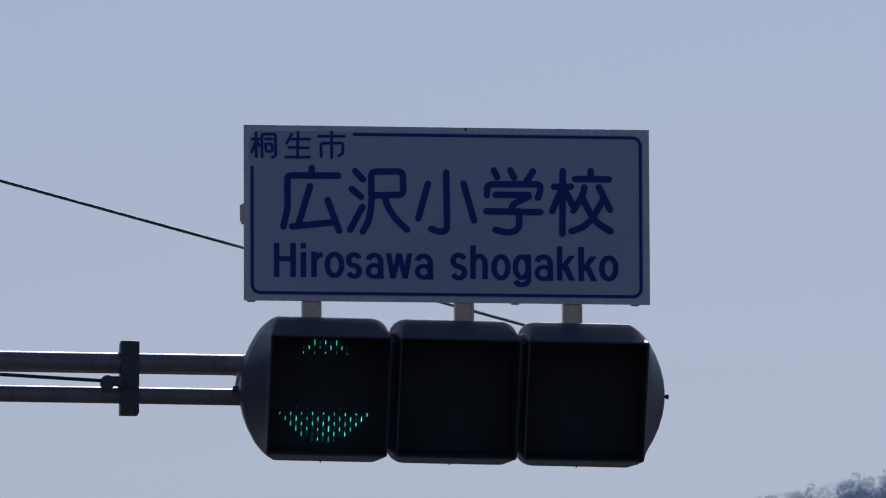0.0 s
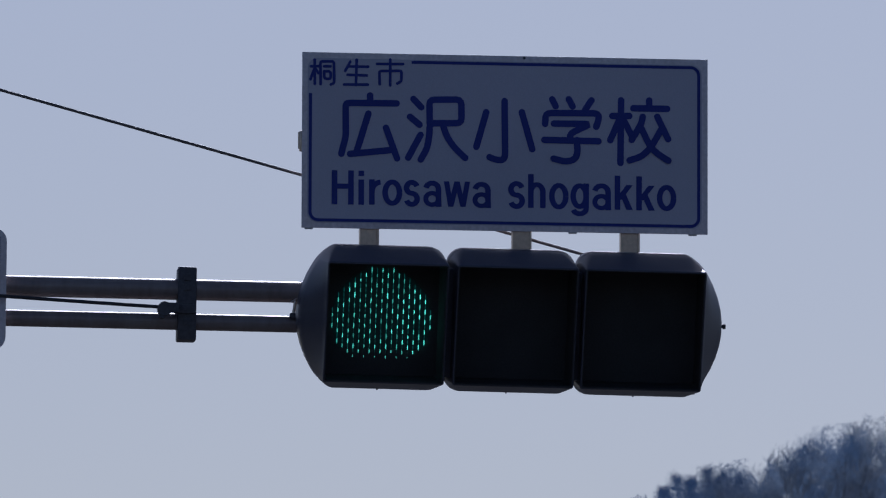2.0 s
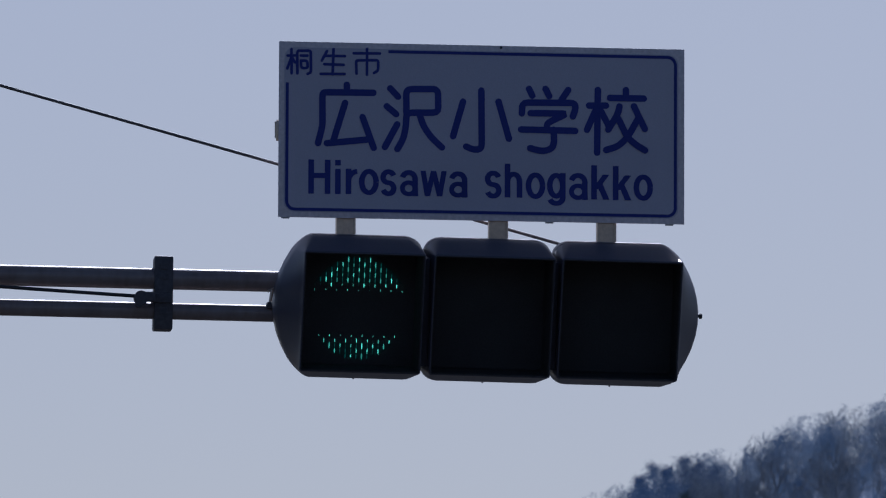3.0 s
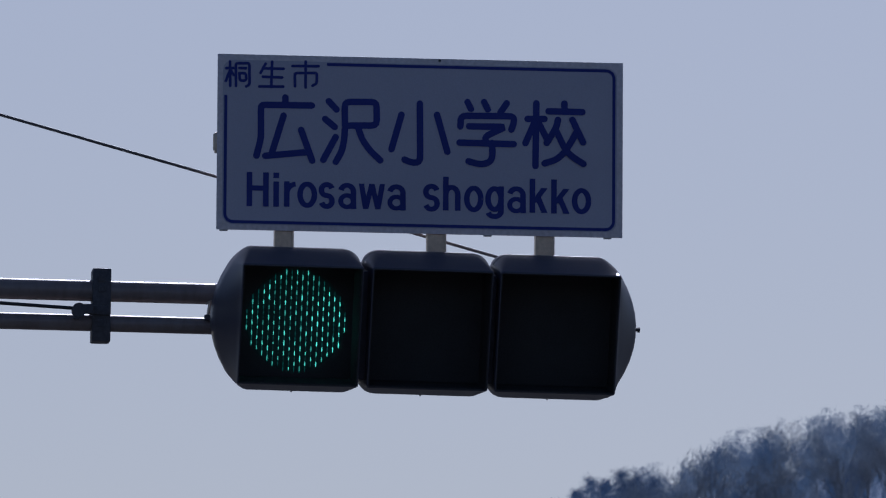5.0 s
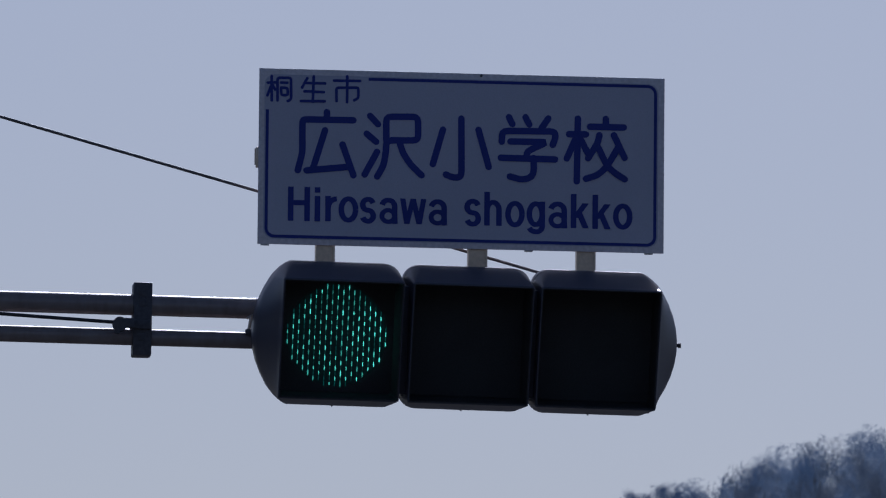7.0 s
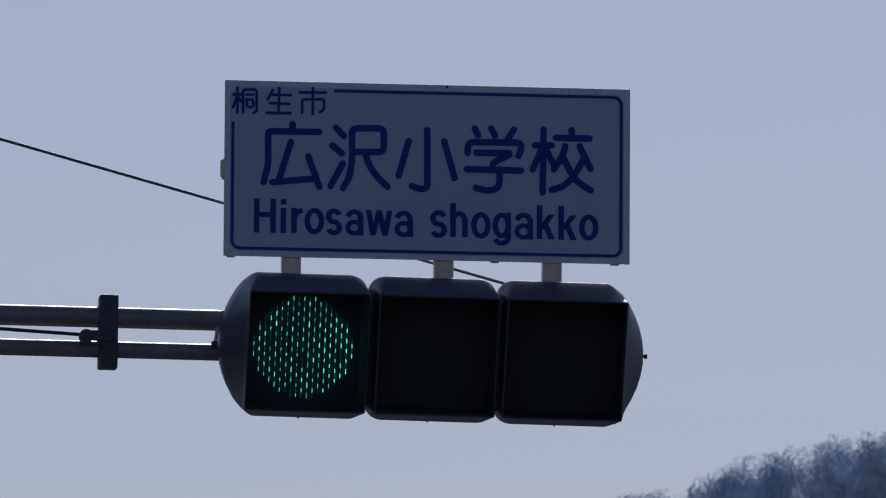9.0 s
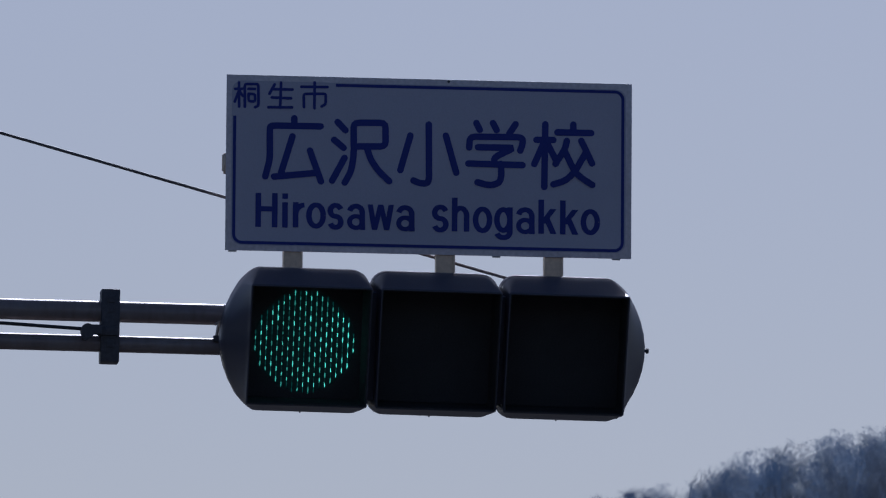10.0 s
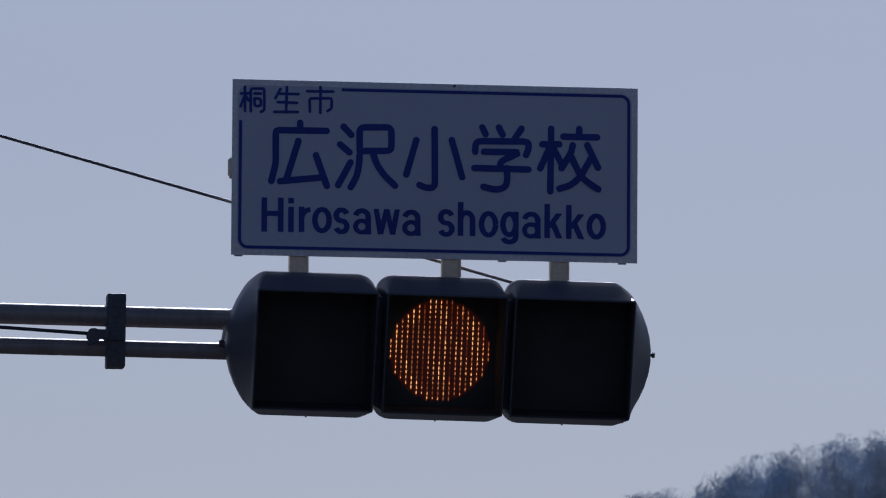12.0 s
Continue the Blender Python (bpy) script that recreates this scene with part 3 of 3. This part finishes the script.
def bare_tree(seed, height):
    rng = random.Random(seed)
    ob = thing("bare_tree", pose(0, 0, 0), "leafless grey deciduous tree with a fine twiggy crown", "tree", "trees on the hill")
    wood, twigs = [], []
    grow(rng, (0, 0, -0.4), (0, 0, 1), height * 0.52, height * 0.014, 0, wood, twigs, 4)
    mid, reach = np.array((0, 0, height * 0.66)), np.array((0.26, 0.26, 0.33)) * height

    def dome(p):
        # twigs that would stick out of the rounded crown stay short
        v = (p - mid) / (reach if p[2] > mid[2] else np.array((0.27, 0.27, 2.0)) * height)
        r = np.linalg.norm(v)
        k = 1.0 if r < 0.85 else (0.85 + 0.17 * (1 - math.exp(-(r - 0.85) / 0.25)) + 0.05 * (r - 0.85)) / r
        return mid + (p - mid) * k

    shape = lambda ps: [(dome(a), dome(b), max(r, 0.007), max(s, 0.005)) for a, b, r, s in ps]
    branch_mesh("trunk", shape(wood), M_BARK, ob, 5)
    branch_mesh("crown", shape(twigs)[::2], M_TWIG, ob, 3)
    return ob


def evergreen(seed, height):
    rng = random.Random(seed)
    ob = thing("evergreen_tree", pose(0, 0, 0), "dark evergreen tree with dense uneven foliage", "tree", "trees on the hill")
    wood = [(np.array((0, 0, -0.4)), np.array((0, 0, height * 0.95)), height * 0.018, 0.02)]
    leaves, faces = [], []
    for n in range(170):
        f = rng.uniform(0.18, 1.0) ** 0.8
        a = rng.uniform(0, 2 * math.pi)
        reach = height * 0.30 * (1.05 - f) ** 0.65 * rng.uniform(0.5, 1.1)
        base = np.array((0, 0, height * f * 0.95))
        tip = base + np.array((math.cos(a) * reach, math.sin(a) * reach, reach * rng.uniform(-0.1, 0.5)))
        wood.append((base, tip, 0.03, 0.01))
        for _ in range(56):
            c = base + (tip - base) * rng.uniform(0.3, 1.1) + np.array([rng.gauss(0, 0.22) for _ in range(3)])
            u = np.array([rng.gauss(0, 1) for _ in range(3)]); v = np.array([rng.gauss(0, 1) for _ in range(3)])
            u, v = u / np.linalg.norm(u) * rng.uniform(0.04, 0.09), v / np.linalg.norm(v) * 0.04
            s = len(leaves)
            leaves += [tuple(c - u), tuple(c + v), tuple(c + u), tuple(c - v)]
            faces.append((s, s + 1, s + 2, s + 3))
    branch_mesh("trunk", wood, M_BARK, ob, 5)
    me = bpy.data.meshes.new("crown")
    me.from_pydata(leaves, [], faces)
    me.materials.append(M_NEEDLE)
    crown = new("crown", me)
    crown.parent = ob
    return ob


def canopy(x):
    """Height of the tree tops along the ridge."""
    return float(np.interp(x, (-10, 8, 10.2, 12.3, 14.7, 17, 19.5, 22, 23.6, 24.6, 25.6, 28, 31.7, 33, 35.6, 37.2, 38.4, 40, 44, 60), (102.5, 108.0, 109.2, 110.7, 111.5, 112.7, 114.0, 115.0, 114.6, 113.6, 115.1, 116.5, 117.8, 118.2, 119.6, 118.9, 119.8, 120.3, 121.1, 124.4)))


def woods():
    rng = random.Random(11)
    bare = [bare_tree(s, h) for s, h in ((1, 13.0), (2, 12.6), (3, 13.4), (4, 12.2))]
    green = [evergreen(s, h) for s, h in ((5, 11.2), (6, 10.4))]
    tops = [max(v.co.z for c in t.children for v in c.data.vertices) for t in bare]
    used = {}

    def plant(kind, n, x, y, turn, size=1.0):
        m = pose(x, y, hill(x, y) - 0.05, 0, 0, turn) @ Matrix.Scale(size, 4)
        src = kind[n]
        if src.name not in used:
            used[src.name] = True
            src.matrix_basis = m
        else:
            c = copy_thing(src, m)
            c.scale = (size, size, size)

    for y, first, gap, under in ((1000, -3.0, 5.2, -0.15), (1009, -1.6, 9.0, 0.2)):
        x = first
        while x < 60:
            n, yy = rng.randrange(4), y + rng.uniform(-2, 2)
            tall = canopy(x) - under + rng.uniform(-0.45, 0.25) - hill(x, yy)
            plant(bare, n, x, yy, rng.uniform(0, 360), tall / tops[n])
            x += gap * rng.uniform(0.8, 1.2)
    for x, top, n in ((16.4, 109.7, 0), (19.4, 110.2, 1), (39.6, 110.8, 1)):
        y = 996 + rng.uniform(-1, 1)
        plant(green, n, x, y, rng.uniform(0, 360), (top - hill(x, y)) / (11.0, 10.2)[n])


woods()


def haze_glow(name, dark, light, scale):
    """Backdrop material for the far woods: blue distance haze put into its emission colour."""
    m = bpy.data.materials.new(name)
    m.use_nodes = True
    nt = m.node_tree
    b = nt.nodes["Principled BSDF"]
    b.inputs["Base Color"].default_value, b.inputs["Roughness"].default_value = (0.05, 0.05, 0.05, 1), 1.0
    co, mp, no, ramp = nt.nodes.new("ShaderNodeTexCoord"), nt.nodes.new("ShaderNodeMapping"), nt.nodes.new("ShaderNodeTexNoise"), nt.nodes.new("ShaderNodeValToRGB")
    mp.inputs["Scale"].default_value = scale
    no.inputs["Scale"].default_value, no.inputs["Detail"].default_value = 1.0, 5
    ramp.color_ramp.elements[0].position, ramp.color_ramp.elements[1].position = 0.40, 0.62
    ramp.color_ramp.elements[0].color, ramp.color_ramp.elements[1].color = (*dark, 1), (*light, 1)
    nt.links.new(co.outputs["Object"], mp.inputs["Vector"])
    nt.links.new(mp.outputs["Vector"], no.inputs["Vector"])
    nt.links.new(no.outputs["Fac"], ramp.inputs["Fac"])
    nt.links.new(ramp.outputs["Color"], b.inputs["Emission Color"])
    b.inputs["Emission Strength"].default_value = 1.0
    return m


def haze_ridge():
    """Added glowing wooded ridge far behind the first, giving its woods their blue haze."""
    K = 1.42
    # pale end of the slope's glow stands for sunlit gaps between trunks
    slope = haze_glow("hazy_slope", (0.130, 0.175, 0.260), (0.33, 0.385, 0.50), (0.8, 0.05, 0.25))
    twig = haze_glow("hazy_twigs", (0.062, 0.103, 0.178), (0.128, 0.178, 0.260), (0.3, 0.05, 0.3))
    needle = haze_glow("hazy_evergreens", (0.030, 0.060, 0.125), (0.048, 0.085, 0.160), (0.5, 0.1, 0.5))
    xs = [-600 + 8 * i for i in range(72)] + [-24 + 1.0 * i for i in range(124)] + [100 + 8 * i for i in range(80)]
    verts, faces, mats = [], [], []
    for x in xs:
        xr = x / K
        crest = canopy(xr) if -10 < xr < 60 else 157 / (1 + math.exp(-(xr + 32) / 100.3)) + 12.5
        top = 1.6 + K * (crest - 1.6 - 3.4) + 0.8 * noise.noise(Vector((x / 5, 3.0, 0)))
        for k, y in ((0.0, 1330), (0.5, 1400), (0.9, 1440), (1.0, 1450)):
            verts.append((x, y, top * k))
        verts.append((x, 1600, 0.0))
    for i in range(len(xs) - 1):
        faces += [(i * 5 + k, (i + 1) * 5 + k, (i + 1) * 5 + k + 1, i * 5 + k + 1) for k in range(4)]
    mats += [0] * len(faces)
    # crowns and trunks of its woods, one sheet with the slope
    rng = random.Random(21)
    kinds = {}
    for t in bpy.data.objects:
        if t.parent and t.parent.name.startswith(("bare_tree", "evergreen_tree")) and not any(t.data in k for k in kinds.values()):
            kinds.setdefault(t.parent.name, []).append(t.data)
    bare, green = [], []
    for name, parts in kinds.items():
        sets = [(np.array([v.co for v in c.vertices]), np.array([p.vertices for p in c.polygons])) for c in sorted(parts, key=lambda c: c.name, reverse=True)]
        if name.startswith("bare"):
            # unresolved twigs: each one stands for a small spray
            rings = sets[1][0].reshape(-1, 2, 3, 3)
            mid = rings.mean(axis=2, keepdims=True)
            sets[1] = ((mid + (rings - mid) * 2.0).reshape(-1, 3), sets[1][1])
        (bare if name.startswith("bare") else green).append(sets)

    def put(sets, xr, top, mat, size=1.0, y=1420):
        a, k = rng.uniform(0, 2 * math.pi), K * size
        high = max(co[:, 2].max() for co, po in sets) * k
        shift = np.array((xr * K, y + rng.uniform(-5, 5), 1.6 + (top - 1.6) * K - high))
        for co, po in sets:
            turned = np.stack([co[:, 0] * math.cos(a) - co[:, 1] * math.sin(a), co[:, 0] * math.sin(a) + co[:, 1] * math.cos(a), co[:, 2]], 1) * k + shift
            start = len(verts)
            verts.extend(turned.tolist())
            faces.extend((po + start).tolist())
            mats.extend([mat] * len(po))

    for i in range(45):
        xr = -6 + 1.45 * i + rng.uniform(-0.4, 0.4)
        put(bare[rng.randrange(len(bare))], xr, canopy(xr) + 0.55 - rng.uniform(0.0, 0.5) - 0.9 * (i % 2), 1, rng.uniform(0.85, 1.05))
    for xr in (31.4, 32.6, 28.4):
        put(bare[rng.randrange(len(bare))], xr, canopy(xr) + rng.uniform(0.1, 0.5), 1)
    for xr, top, wide in ((14.9, 111.0, 1.0), (16.2, 112.3, 1.15), (17.6, 112.1, 1.1), (19.2, 113.0, 1.2), (20.6, 112.2, 1.1), (22.3, 112.8, 1.2), (39.6, 113.0, 1.2), (41.4, 113.7, 1.2), (30.6, 111.2, 1.0), (46.0, 114.5, 1.1)):
        put(green[rng.randrange(len(green))], xr, top, 2, wide, 1404)
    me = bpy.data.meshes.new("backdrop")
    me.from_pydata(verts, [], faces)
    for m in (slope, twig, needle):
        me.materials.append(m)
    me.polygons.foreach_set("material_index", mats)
    tagged(new("backdrop", me), "added wooded ridge in the far distance, glowing haze blue", "hill", kind="structure")


haze_ridge()


# ---- what moves: light rows always glow; sinking them behind the smoked front imitates going dark ----
# (seconds, lower and upper end of the flicker's dark band over the lamp, in lamp heights)
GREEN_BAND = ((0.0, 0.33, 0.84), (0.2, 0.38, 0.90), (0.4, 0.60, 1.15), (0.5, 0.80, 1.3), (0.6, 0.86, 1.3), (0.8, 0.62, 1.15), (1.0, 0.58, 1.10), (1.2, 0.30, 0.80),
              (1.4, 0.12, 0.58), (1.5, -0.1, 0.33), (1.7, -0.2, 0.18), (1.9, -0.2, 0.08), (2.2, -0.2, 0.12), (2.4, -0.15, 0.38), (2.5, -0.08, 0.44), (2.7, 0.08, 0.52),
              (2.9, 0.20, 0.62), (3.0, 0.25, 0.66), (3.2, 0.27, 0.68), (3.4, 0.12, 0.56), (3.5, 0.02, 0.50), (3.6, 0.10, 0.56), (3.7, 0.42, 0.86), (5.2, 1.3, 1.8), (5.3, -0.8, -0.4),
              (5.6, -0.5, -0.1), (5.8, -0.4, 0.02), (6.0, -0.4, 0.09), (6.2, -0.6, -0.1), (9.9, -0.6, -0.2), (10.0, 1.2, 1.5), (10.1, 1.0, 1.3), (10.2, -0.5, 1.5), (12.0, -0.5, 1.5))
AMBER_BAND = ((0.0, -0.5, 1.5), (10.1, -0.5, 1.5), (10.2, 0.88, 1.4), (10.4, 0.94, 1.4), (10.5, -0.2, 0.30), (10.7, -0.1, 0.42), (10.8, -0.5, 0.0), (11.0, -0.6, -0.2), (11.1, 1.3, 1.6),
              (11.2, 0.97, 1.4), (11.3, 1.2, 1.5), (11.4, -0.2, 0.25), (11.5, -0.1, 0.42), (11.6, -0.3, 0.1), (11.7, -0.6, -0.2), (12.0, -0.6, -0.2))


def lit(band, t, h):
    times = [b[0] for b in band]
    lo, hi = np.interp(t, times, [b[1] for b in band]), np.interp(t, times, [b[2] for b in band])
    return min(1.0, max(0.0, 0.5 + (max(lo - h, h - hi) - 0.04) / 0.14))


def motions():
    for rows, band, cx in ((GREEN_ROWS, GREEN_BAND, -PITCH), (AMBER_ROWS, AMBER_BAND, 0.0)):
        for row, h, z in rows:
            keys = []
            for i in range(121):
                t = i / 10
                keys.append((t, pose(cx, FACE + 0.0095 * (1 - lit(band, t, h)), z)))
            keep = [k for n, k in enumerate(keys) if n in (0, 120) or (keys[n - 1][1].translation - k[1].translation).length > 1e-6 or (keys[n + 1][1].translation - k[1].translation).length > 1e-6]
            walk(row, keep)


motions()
